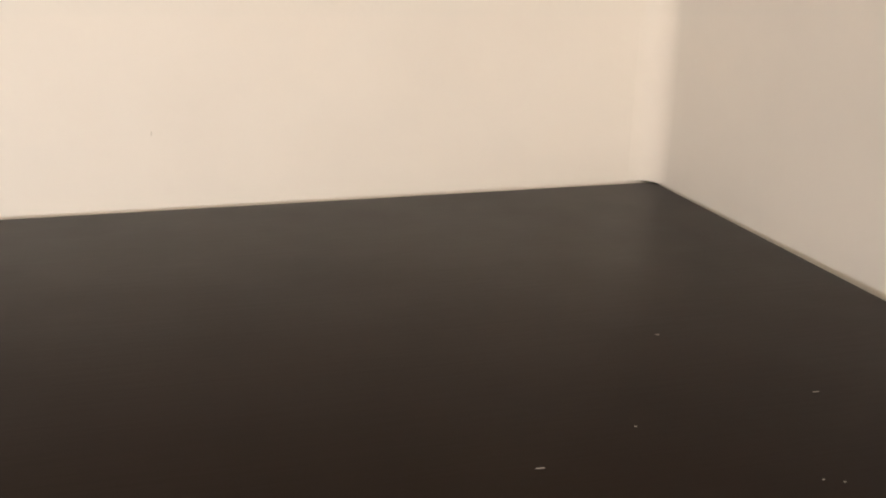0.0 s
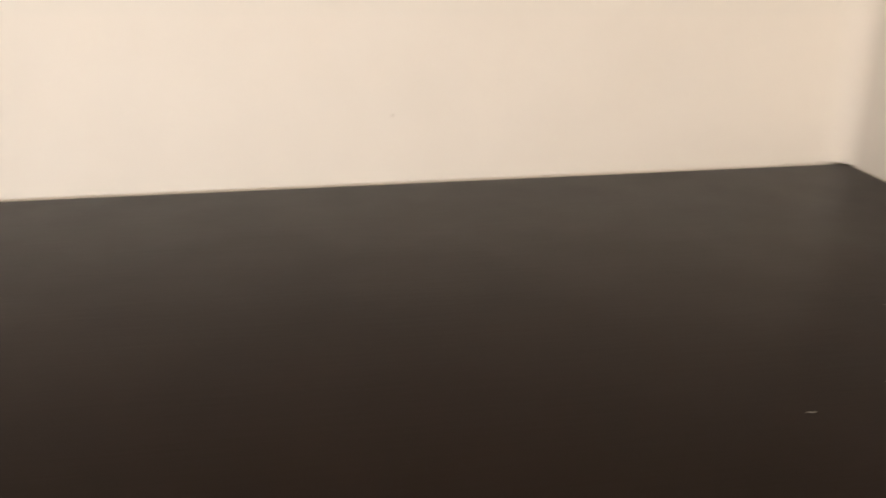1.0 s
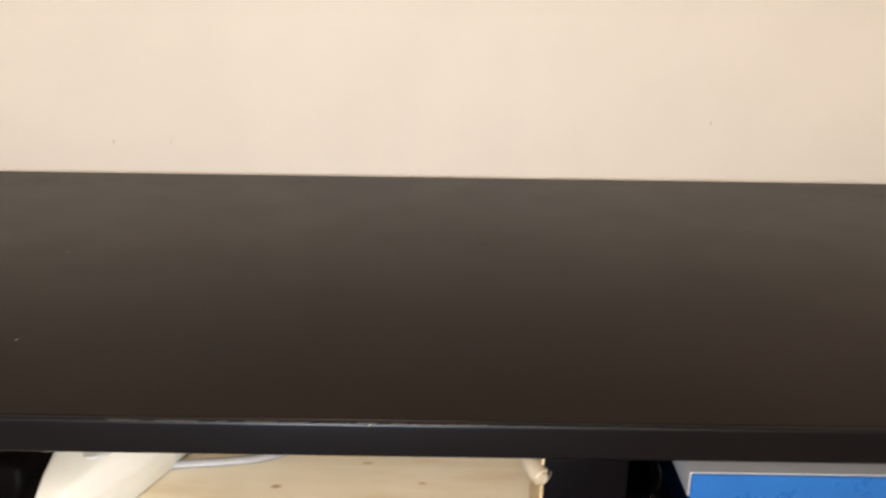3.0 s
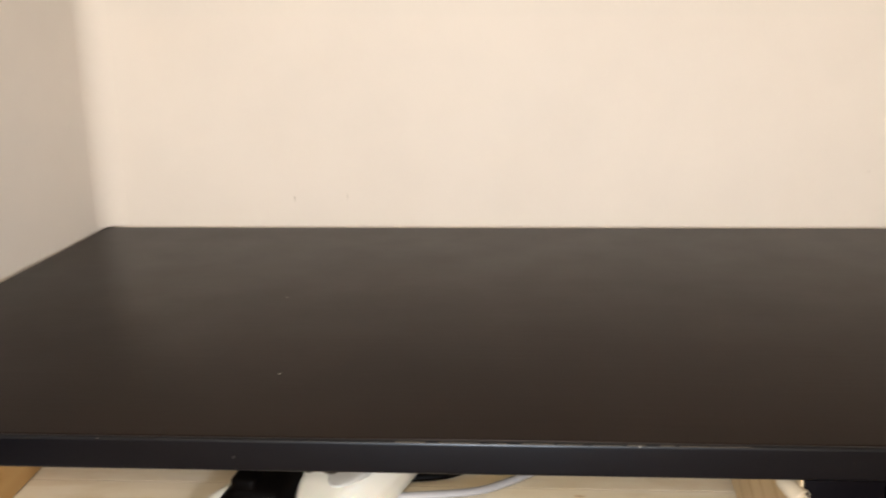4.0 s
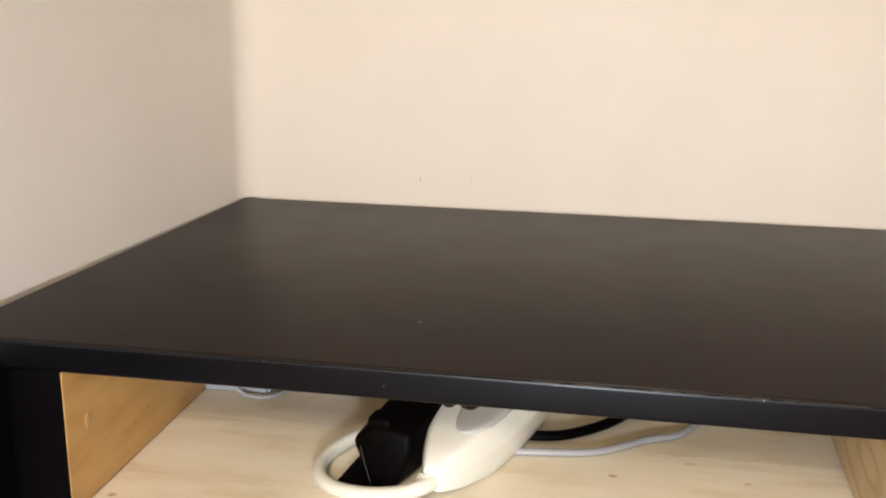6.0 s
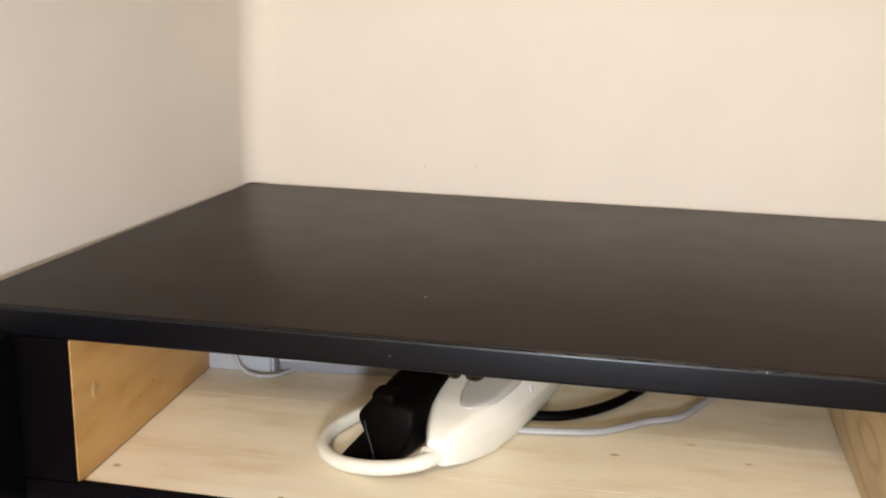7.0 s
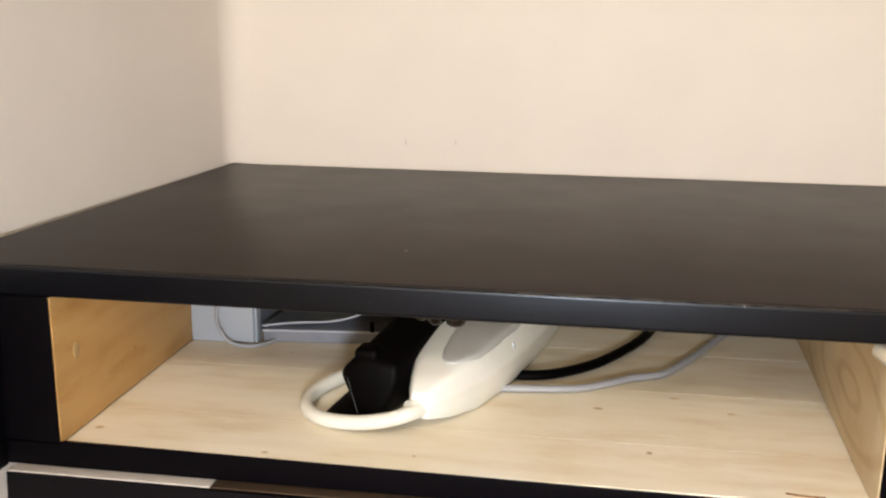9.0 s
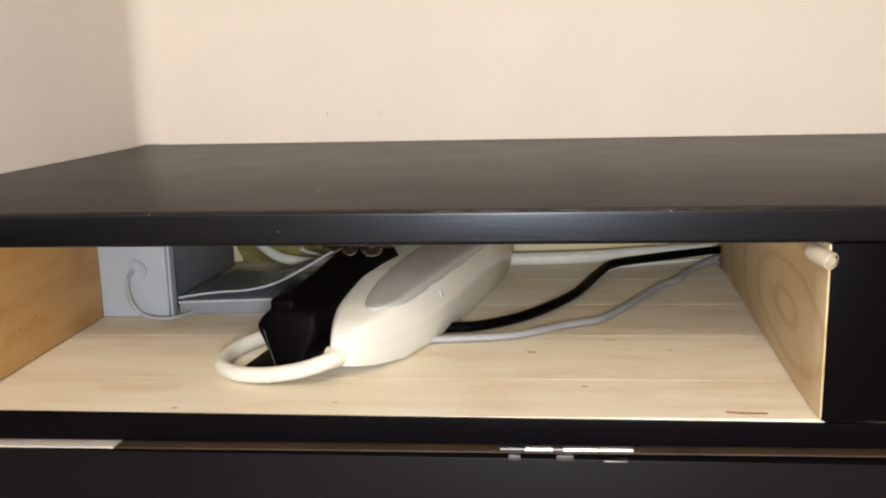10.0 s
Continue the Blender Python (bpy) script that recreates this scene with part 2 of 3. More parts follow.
def loft(sections, power=2.6, sides=28):
    """Superellipse rings: centre, half width across, half height, unit side vector."""
    bm = bmesh.new()
    rings = []
    for c, w, h, side in sections:
        c, side = Vector(c), Vector(side).normalized()
        ring = []
        for k in range(sides):
            a = 2 * math.pi * k / sides
            ca, sa = math.cos(a), math.sin(a)
            u = math.copysign(abs(ca) ** (2 / power), ca) * w
            v = math.copysign(abs(sa) ** (2 / power), sa) * h
            ring.append(bm.verts.new(c + side * u + Vector((0, 0, v))))
        rings.append(ring)
    for a, b in zip(rings, rings[1:]):
        for k in range(sides):
            bm.faces.new((a[k], a[(k + 1) % sides], b[(k + 1) % sides], b[k]))
    bm.faces.new(rings[0])
    bm.faces.new(rings[-1][::-1])
    return bm


HALF_SHELL = ((0.0, -1.0), (0.55, -1.0), (0.78, -0.94), (0.88, -0.72), (0.95, -0.30), (0.985, 0.02), (1.0, 0.12), (0.985, 0.24), (0.90, 0.66), (0.84, 0.82), (0.74, 0.93), (0.58, 0.985), (0.35, 1.0))


def hull(sections):
    """A moulded case: undercut base, a parting ridge, sloping flanks and a flat crown; centre, half width, half height, side vector."""
    shape = list(HALF_SHELL) + [(0.0, 1.0)] + [(-u, v) for u, v in reversed(HALF_SHELL[1:])]
    bm = bmesh.new()
    rings = []
    for c, w, h, side in sections:
        c, side = Vector(c), Vector(side).normalized()
        rings.append([bm.verts.new(c + side * u * w + Vector((0, 0, v * h))) for u, v in shape])
    n = len(shape)
    for a, b in zip(rings, rings[1:]):
        for k in range(n):
            bm.faces.new((a[k], a[(k + 1) % n], b[(k + 1) % n], b[k]))
    bm.faces.new(rings[0])
    bm.faces.new(rings[-1][::-1])
    return bm


def cylinder(a, b, r, sides=16):
    bm = bmesh.new()
    a, b = Vector(a), Vector(b)
    q = (b - a).to_track_quat("Z", "Y").to_matrix().to_4x4()
    bmesh.ops.create_cone(bm, cap_ends=True, segments=sides, radius1=r, radius2=r, depth=(b - a).length,
                          matrix=Matrix.Translation((a + b) / 2) @ q)
    bmesh.ops.bevel(bm, geom=[e for e in bm.edges if len(e.link_faces) == 2 and any(len(f.verts) > 4 for f in e.link_faces)],
                    offset=r * 0.18, segments=2, affect="EDGES")
    return bm


def pin(low, high, r, sides=18):
    """An upright pin with a domed lower end."""
    bm = bmesh.new()
    rings = []
    prof = [(0.25, 0.0), (0.62, 0.10), (0.88, 0.30), (1.0, 0.60)]
    for f, g in prof + [(1.0, None)]:
        z = high[2] if g is None else low[2] + g * r
        rings.append([bm.verts.new((low[0] + f * r * math.cos(a), low[1] + f * r * math.sin(a), z)) for a in (2 * math.pi * k / sides for k in range(sides))])
    for a, b in zip(rings, rings[1:]):
        for k in range(sides):
            bm.faces.new((a[k], a[(k + 1) % sides], b[(k + 1) % sides], b[k]))
    bm.faces.new(rings[0][::-1])
    bm.faces.new(rings[-1])
    return bm


def flake(at, size, normal="z", thick=0.0003, seed=0, turn=0.0):
    """A small ragged chip of paint lying on a face."""
    rnd = random.Random(seed)
    n = 9
    bm = bmesh.new()
    rim = []
    for k in range(n):
        a = 2 * math.pi * k / n
        r = 0.7 + 0.5 * rnd.random()
        u, v = math.cos(a) * size[0] * r, math.sin(a) * size[1] * r
        u, v = u * math.cos(turn) - v * math.sin(turn), u * math.sin(turn) + v * math.cos(turn)
        rim.append((u, v))
    lift = (lambda u, v, h: (u, v, h)) if normal == "z" else (lambda u, v, h: (u, -h, v))
    low = [bm.verts.new(Vector(at) + Vector(lift(u, v, -0.0002))) for u, v in rim]
    top = [bm.verts.new(Vector(at) + Vector(lift(u * 0.85, v * 0.85, thick))) for u, v in rim]
    bm.faces.new(top)
    for i in range(n):
        bm.faces.new((low[i], low[(i + 1) % n], top[(i + 1) % n], top[i]))
    return bm


# ---- the room ----
def room():
    x0, x1, y0, h = -2.2, 3.2, -3.6, 2.5
    gl0, gl1 = -0.081, -0.0455      # side wall, front and back
    gr0, gr1 = 0.990, 0.9755
    front = -0.30                              # where the recess ends
    back = tagged(link("wall_back", box((gl1 - 0.12, WALL_Y, 0), (gr1 + 0.12, WALL_Y + 0.12, h), 0), WALL, smooth=False),
                  "cream painted plaster wall behind the cabinet", "wall", kind="structure")
    for i, (x, z, a, b) in enumerate(((0.128, 0.925, 0.0004, 0.0032), (0.176, 0.926, 0.0003, 0.0036), (0.625, 0.948, 0.0004, 0.0018))):
        part("scuff", flake((x, WALL_Y, z), (a, b), "y", 0.0002, 70 + i), SCUFF, back, smooth=False)
    fl = gl0 + (gl1 - gl0) / WALL_Y * front
    tagged(link("wall_left", prism([(fl - 0.12, front), (fl, front), (gl1, WALL_Y), (gl1 - 0.12, WALL_Y)], 0, h, 0), WALL, smooth=False),
           "cream painted side wall of the recess", "wall", kind="structure")
    fr = gr0 + (gr1 - gr0) / WALL_Y * front
    tagged(link("wall_right", prism([(fr, front), (fr + 0.12, front), (gr1 + 0.12, WALL_Y), (gr1, WALL_Y)], 0, h, 0), WALL, smooth=False),
           "cream painted side wall of the recess", "wall", kind="structure")
    # coves added in the inner corners above the cabinet, to soften the step of shade
    for name, cx, sgn in (("corner_left", gl1, 1), ("corner_right", gr1, -1)):
        r = 0.020
        arc = [(cx + sgn * r * (1 - math.sin(a)), WALL_Y - r * (1 - math.cos(a))) for a in (math.pi / 2 * k / 8 for k in range(9))]
        lean = ((gl0 - gl1) if sgn > 0 else (gr0 - gr1)) / WALL_Y
        arc = [(x + lean * (WALL_Y - y), y) for x, y in arc]
        arc = [(arc[-1][0] - sgn * 0.003, arc[-1][1])] + arc[::-1] + [(cx - sgn * 0.003, WALL_Y + 0.003)]
        tagged(link(name, prism(arc, TOP + 0.0006, h, 0), WALL), "cove added to soften the shade step in the recess corner", "wall", kind="structure")
    # unseen walls, floor and ceiling, added to close the room and bounce the light
    for name, lo, hi in (("wall_front_left", (x0, front, 0), (fl - 0.12, front + 0.12, h)),
                         ("wall_front_right", (fr + 0.12, front, 0), (x1, front + 0.12, h)),
                         ("wall_west", (x0 - 0.12, y0, 0), (x0, front + 0.12, h)),
                         ("wall_east", (x1, y0, 0), (x1 + 0.12, front + 0.12, h)),
                         ("wall_south", (x0 - 0.12, y0 - 0.12, 0), (x1 + 0.12, y0, h))):
        tagged(link(name, box(lo, hi, 0), WALL, smooth=False), "plain cream painted wall", "wall", kind="structure")
    tagged(link("floor", box((x0 - 0.12, y0 - 0.12, -0.1), (x1 + 0.12, WALL_Y + 0.12, 0), 0), CARPET, smooth=False),
           "brown floor of the room", "floor", kind="structure")
    tagged(link("ceiling", box((x0 - 0.12, y0 - 0.12, h), (x1 + 0.12, WALL_Y + 0.12, h + 0.1), 0), WALL, smooth=False),
           "plain white ceiling", "ceiling", kind="structure")


room()


# ---- the cabinet ----
FLAP_TILT = 4.0


def cabinet():
    c = tagged(empty("cabinet", ((LEFT + RIGHT) / 2, 0.2, 0)), "black painted wooden cabinet with raw pine cubbies", "cabinet")
    top = part("tabletop", prism(TOP_PLAN, UNDER, TOP, 0.0014), BLACK_TOP, c, "dark brown-black painted top board")
    # front edge of the top board, painted blacker; its sheen is tinted blue for cool torchlight
    part("front_edge", box((-0.070, -0.0022, UNDER + 0.0004), (0.979, 0.0020, TOP - 0.0006), 0.0021, 5), BLACK_EDGE, c, "black painted front edge, scuffed")
    sx = [LEFT, OPEN_W + 0.0009, 2 * OPEN_W + STILE]
    ex = [0.0, OPEN_W + STILE, RIGHT]
    for a, b in zip(sx, ex):
        part("stile", box((a, 0.0, SHELF - 0.0005), (b, 0.017, UNDER - 0.0004), 0.0007), BLACK, c, "black painted upright")
    bm = box((LEFT, 0.0, 0.7785), (RIGHT, 0.017, SHELF - 0.001), 0.0009)
    for v in bm.verts:                     # its front lip is raised at the left and lowered to the right to fit the camera's view
        if v.co.z > 0.788:
            v.co.z += 0.0030 - 0.0070 * (v.co.x - LEFT) - (0.006 if v.co.y > 0.01 else 0.0)
    part("rail", bm, BLACK, c, "black painted lower rail")
    part("side_panel", box((LEFT, 0.018, 0.0), (LEFT + 0.018, DEPTH - 0.004, UNDER - 0.0004), 0.001), BLACK, c)
    part("side_panel", box((RIGHT - 0.018, 0.018, 0.0), (RIGHT, DEPTH - 0.004, UNDER - 0.0004), 0.001), BLACK, c)
    # raw linings of the cubbies
    lining = part("left_lining", box((-0.020, 0.0006, SHELF + 0.0004), (0.0008, 0.372, UNDER - 0.0008), 0.0004), PINE_LEFT, c, "orange-toned raw pine lining")
    bm = bmesh.new()
    bmesh.ops.create_uvsphere(bm, u_segments=20, v_segments=10, radius=1.0, matrix=Matrix.Translation((0.0008, 0.0235, 0.8425)) @ Matrix.Diagonal((0.0008, 0.0036, 0.0054, 1)))
    part("knot", bm, KNOT, lining, "pale raised knot")
    part("right_lining", prism([(OPEN_W - 0.0002, 0.0006), (OPEN_W + 0.022, 0.0008), (OPEN_W + 0.046, 0.372), (OPEN_W + 0.027, 0.372), (OPEN_W + 0.0002, 0.0178)], SHELF + 0.0004, UNDER - 0.0008, 0.0006),
         PINE_RIGHT, c, "raw pine lining with looping growth lines")
    part("far_lining", box((2 * OPEN_W + STILE, 0.0185, SHELF + 0.0004), (2 * OPEN_W + STILE + 0.016, 0.372, UNDER - 0.0008), 0.0006), BLACK, c)
    # unseen pale board, added under the top to bounce light into the cubby
    part("cubby_ceiling", box((0.001, 0.0195, UNDER - 0.0032), (OPEN_W + 0.001, 0.380, UNDER - 0.0004), 0), PINE_FLOOR, c, "unseen pale board added to bounce light into the cubby")
    # cubby floor of glued pine planks
    shelf = part("shelf", box((LEFT + 0.019, 0.018, SHELF - 0.017), (RIGHT - 0.019, 0.375, SHELF - 0.006), 0.0005), PINE_FLOOR, c, "raw pine shelf board")
    rows = [0.0012, 0.0575, 0.1425, 0.222, 0.302, 0.376]
    for i, (a, b) in enumerate(zip(rows, rows[1:])):
        gap = 0.00035
        part("plank", box((0.0009, a + gap, SHELF - 0.0058), (OPEN_W + (0.003 if i == 0 else 0.024), b - gap, SHELF), 0), PINE_FLOOR, shelf)
        part("plank", box((OPEN_W + STILE, max(a, 0.019) + gap, SHELF - 0.0058), (2 * OPEN_W + STILE, b - gap, SHELF), 0), PINE_FLOOR, shelf)
    for y in rows[1:-1]:
        part("glue_line", box((0.0012, y - 0.00034, SHELF - 0.0057), (OPEN_W + 0.0236, y + 0.00034, SHELF - 0.00015), 0), GLUE, shelf, "darker glued joint")
    part("base_board", box((LEFT + 0.019, 0.018, 0.06), (RIGHT - 0.019, 0.385, 0.078), 0.001), BLACK, c)
    part("back_panel", box((LEFT + 0.019, 0.386, 0.06), (RIGHT - 0.019, 0.392, 0.770), 0), BLACK, c)
    # board added to carry the pale yellow tone at the rear
    part("cubby_back", box((0.0012, 0.3862, SHELF - 0.016), (OPEN_W + 0.03, 0.3915, UNDER - 0.004), 0), PINE_BACK, c, "pale yellow board added at the rear of the cubby")
    part("plinth", box((LEFT + 0.019, 0.03, 0.0), (RIGHT - 0.019, 0.048, 0.059), 0.001), BLACK, c)
    # flap below the rail, hinged along its top and standing ajar
    tilt = Matrix.Translation((0, 0.007, 0.7777)) @ Matrix.Rotation(radians(-FLAP_TILT), 4, "X")
    bm = box((LEFT + 0.008, -0.016, -0.55), (RIGHT - 0.006, 0.0, -0.0015), 0.0008)
    bmesh.ops.transform(bm, matrix=tilt, verts=bm.verts)
    for v in bm.verts:                     # lowered a little beyond the hinge to fit the camera's view
        v.co.z -= 0.009 * max(0.0, v.co.x - 0.25)
    flap = part("flap_door", bm, BLACK_FLAP, c, "black painted flap, brush-marked, standing ajar")
    # light in the gap's left stretch, put in as a pale top edge
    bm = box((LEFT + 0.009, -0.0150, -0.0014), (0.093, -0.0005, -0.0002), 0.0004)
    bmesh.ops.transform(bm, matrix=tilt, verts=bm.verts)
    part("lit_edge", bm, FILLER_LIT, flap, "top edge coloured pale for the lit stretch of the gap")
    # darkness in the rest of the gap, put in as a brown top edge
    bm = box((0.0935, -0.0150, -0.0014), (RIGHT - 0.010, -0.0005, -0.0004), 0.0004)
    bmesh.ops.transform(bm, matrix=tilt, verts=bm.verts)
    part("shaded_edge", bm, BROWN_EDGE, flap, "top edge coloured brown for the dark stretch of the gap")
    # pale strip, placed to fit the camera's view left of the flap
    part("filler_strip", box((LEFT - 0.042, 0.0012, 0.40), (LEFT + 0.016, 0.0058, 0.7780), 0.0006), FILLER_LIT, c, "pale strip beside the flap")
    # steel butt hinge between rail and flap; bright and dark steel paint its broken highlights
    hz, hy = 0.7785, -0.0055
    hinge = part("hinge", box((0.292, hy + 0.0005, hz - 0.0018), (0.360, hy + 0.0075, hz - 0.0006), 0.0003), STEEL, flap, "bright steel butt hinge")
    for a, b, r in ((0.2930, 0.3048, 0.0012), (0.3053, 0.3192, 0.0021), (0.3196, 0.3240, 0.0012), (0.3244, 0.3415, 0.0021), (0.3418, 0.3590, 0.0021)):
        part("knuckle", cylinder((a, hy, hz), (b, hy, hz), r), STEEL if r > 0.002 else STEEL_UNLIT, hinge)
    for a, b, z, m in ((0.2972, 0.3032, 0.0042, STEEL_UNLIT), (0.3210, 0.3295, 0.0042, STEEL_UNLIT), (0.3443, 0.3560, 0.0046, STEEL)):
        part("leaf", box((a, hy - 0.0044, hz - z), (b, hy - 0.0006, hz - z + (0.0008 if m is STEEL else 0.0030)), 0.0003), m, hinge)
    # roller catch under the top
    catch = part("roller_catch", box((0.204, 0.010, UNDER - 0.003), (0.240, 0.030, UNDER - 0.0002), 0.0006), BROWN_ROLLER, c, "dark brown double roller catch")
    for x, y, r, drop in ((0.209, 0.016, 0.0036, 0.0060), (0.2175, 0.013, 0.0040, 0.0072), (0.2285, 0.014, 0.0056, 0.0080)):
        part("roller", pin((x, y, UNDER - drop), (x, y, UNDER - 0.002), r), BROWN_ROLLER, catch)
    # little door of the cubby, swung wide open
    bm = box((0, -0.40, 0.7805), (0.016, -0.0035, UNDER + 0.0035), 0.0008)
    bmesh.ops.transform(bm, matrix=Matrix.Translation((LEFT - 0.008, -0.001, 0)) @ Matrix.Rotation(radians(-1.3), 4, "Z"), verts=bm.verts)
    part("cubby_door", bm, BLACK, c, "black cubby door swung wide open")
    # chips and scratches in the paint
    marks = [((0.190, 0.074, TOP), (0.0008, 0.0005), "z"), ((0.165, 0.205, TOP), (0.0006, 0.0004), "z"),
             ((0.754, 0.059, TOP), (0.0016, 0.0002), "z"), ((0.773, 0.031, TOP), (0.0018, 0.0006), "z"),
             ((0.798, 0.077, TOP), (0.0007, 0.00025), "z"), ((0.845, 0.150, TOP), (0.0010, 0.0002), "z"),
             ((0.880, 0.085, TOP), (0.0016, 0.00012), "z"), ((0.842, 0.012, TOP), (0.002, 0.0002), "z"), ((0.843, 0.030, TOP), (0.0006, 0.0003), "z"), ((0.849, 0.027, TOP), (0.0007, 0.0003), "z")]
    for i, (at, size, n) in enumerate(marks):
        part("paint_chip", flake(at, size, n, seed=i, turn=-0.12), CHIP, top, smooth=False)
    fy = -0.0022
    for i, (x, z, s) in enumerate(((0.120, TOP - 0.0012, (0.00028, 0.00028)), (0.375, TOP - 0.0014, (0.0004, 0.0006)), (0.185, 0.890, (0.00026, 0.0005)),
                                   )):
        part("paint_chip", flake((x, fy, z), s, "y", seed=40 + i), CHIP, top, smooth=False)
    # paint worn thin along the upper front edge
    rnd = random.Random(5)
    x = 0.262
    while x < 0.41:
        length = rnd.uniform(0.004, 0.020)
        bm = box((x, -0.0021, TOP - 0.00105), (x + length, -0.0012, TOP - 0.00105 + rnd.uniform(0.0001, 0.00028)), 0)
        part("worn_edge", bm, WORN, top, smooth=False)
        x += length + rnd.uniform(0.001, 0.008)
    return c


cabinet()


# ---- left cubby ----
PROFILE = [(0.0, 0.0058, 0.0078), (0.0015, 0.0072, 0.0092), (0.02, 0.0150, 0.0142), (0.05, 0.0255, 0.0192), (0.08, 0.0325, 0.0220),
           (0.11, 0.0365, 0.0230), (0.15, 0.0385, 0.0235), (0.20, 0.0390, 0.0235)]   # along, half width, half height


def power_strip():
    p = tagged(empty("power_strip", (0.235, 0.15, SHELF)), "cream plastic power strip lying on the pine shelf", "power strip")
    a, b = Vector((0.2035, 0.0475, 0)), Vector((0.2625, 0.320, 0))
    d = (b - a).normalized()
    side = (d.y, -d.x, 0)
    length = (b - a).length
    secs = []
    for u, w, h in PROFILE + [(length - 0.01, 0.039, 0.0235), (length, 0.034, 0.019)]:
        c = a + d * u
        secs.append(((c.x, c.y, SHELF + max(h, 0.0195 - 0.02 * u)), w, h, side))
    part("body", hull(secs), CREAM, p)
    # raised socket panel with a round near end; its grey also holds the top's shade
    pad = []
    us = [q[0] for q in PROFILE]
    for u, share in ((0.033, 0.10), (0.0345, 0.24), (0.038, 0.36), (0.043, 0.44), (0.050, 0.50), (0.060, 0.52), (0.075, 0.53), (0.10, 0.535), (0.14, 0.54), (length - 0.03, 0.54)):
        wide = float(np.interp(u, us, [q[1] for q in PROFILE]))
        h = float(np.interp(u, us, [q[2] for q in PROFILE]))
        mid = float(np.interp(u, us, [max(q[2], 0.0195 - 0.02 * q[0]) for q in PROFILE]))
        c = a + d * u + Vector(side) * 0.33 * wide
        pad.append(((c.x, c.y, SHELF + mid + h - 0.0042), share * wide, 0.0052, side))
    part("socket_panel", loft(pad, 5.0), SOCKET, p, "raised socket panel, its grey partly the top board's shade")
    # the bright glint on the flank, painted as a small pale patch
    m0 = a + d * 0.092 + Vector(side) * 0.0312
    bm = box((-0.0022, -0.0040, -0.0006), (0.0022, 0.0040, 0.0008), 0.0004)
    bmesh.ops.transform(bm, matrix=Matrix.Translation((m0.x, m0.y, SHELF + 0.0320)) @ Matrix.Rotation(radians(72), 4, "Y") @ Matrix.Rotation(radians(-8), 4, "Z"), verts=bm.verts)
    part("flank_glint", bm, RIM_AND_GLINT, p, "small pale patch painted as a glint on the flank")
    c0 = a + d * 0.002
    cord = [c0 + Vector((0.004, 0.006, SHELF + 0.0165)), (0.197, 0.0405, SHELF + 0.0160), (0.183, 0.0405, SHELF + 0.0112), (0.163, 0.0435, SHELF + 0.0070),
            (0.1420, 0.051, SHELF + 0.005), (0.1282, 0.067, SHELF + 0.005), (0.1272, 0.093, SHELF + 0.0055), (0.143, 0.122, SHELF + 0.007), (0.168, 0.150, SHELF + 0.006), (0.178, 0.20, SHELF + 0.005), (0.170, 0.30, SHELF + 0.005)]
    part("cord", sweep(cord, 0.0046), CORD_WHITE, p, "thick cream mains cord in a loop")
    part("collar", cylinder(c0 + Vector((-0.007, -0.004, SHELF + 0.0162)), c0 + Vector((0.006, 0.010, SHELF + 0.0165)), 0.0062), CORD_WHITE, p)


def adapter():
    p = tagged(empty("power_adapter", (0.185, 0.12, SHELF)), "black plastic power adapter beside the power strip", "adapter")
    turn = Matrix.Translation((0.182, 0.052, SHELF)) @ Matrix.Rotation(radians(-9), 4, "Z")
    # bulging six-sided body, taller at the far end
    near = [(-0.006, 0.002), (0.004, 0.026), (0.003, 0.038), (-0.024, 0.040), (-0.036, 0.029), (-0.020, 0.002)]
    far = [(0.018, 0.002), (0.020, 0.045), (0.012, 0.058), (-0.016, 0.058), (-0.028, 0.040), (-0.020, 0.002)]
    bm = bmesh.new()
    a = [bm.verts.new((x, 0.004 + z * 0.22, z)) for x, z in near]
    b = [bm.verts.new((x, 0.135, z)) for x, z in far]
    bm.faces.new(a)
    bm.faces.new(b[::-1])
    for i in range(6):
        bm.faces.new((a[i], a[(i + 1) % 6], b[(i + 1) % 6], b[i]))
    bmesh.ops.recalc_face_normals(bm, faces=bm.faces)
    bmesh.ops.bevel(bm, geom=list(bm.edges), offset=0.0045, segments=3, profile=0.5, affect="EDGES")
    bmesh.ops.transform(bm, matrix=turn, verts=bm.verts)
    part("body", bm, BLACK_PLASTIC, p)
    bm = box((-0.027, 0.014, 0.030), (-0.011, 0.030, 0.0445), 0.0045, 4)
    bmesh.ops.transform(bm, matrix=turn, verts=bm.verts)
    part("clip", bm, BLACK_PLASTIC, p)
    # low flat black piece lying inside the cord loop
    bm = box((-0.042, -0.007, 0.0), (-0.016, 0.050, 0.005), 0.0022, 3)
    bmesh.ops.transform(bm, matrix=turn, verts=bm.verts)
    part("flat_piece", bm, BLACK_PLASTIC, p)
    # the glint along the body's near edge, painted as a thin grey line
    part("edge_glint", sweep([turn @ Vector(q) for q in ((-0.0285, 0.0085, 0.027), (-0.0235, 0.0055, 0.015), (-0.0185, 0.003, 0.003))], 0.00025, sides=6), EDGE_GLINT, p, "thin grey line painted as the glint along the near edge")


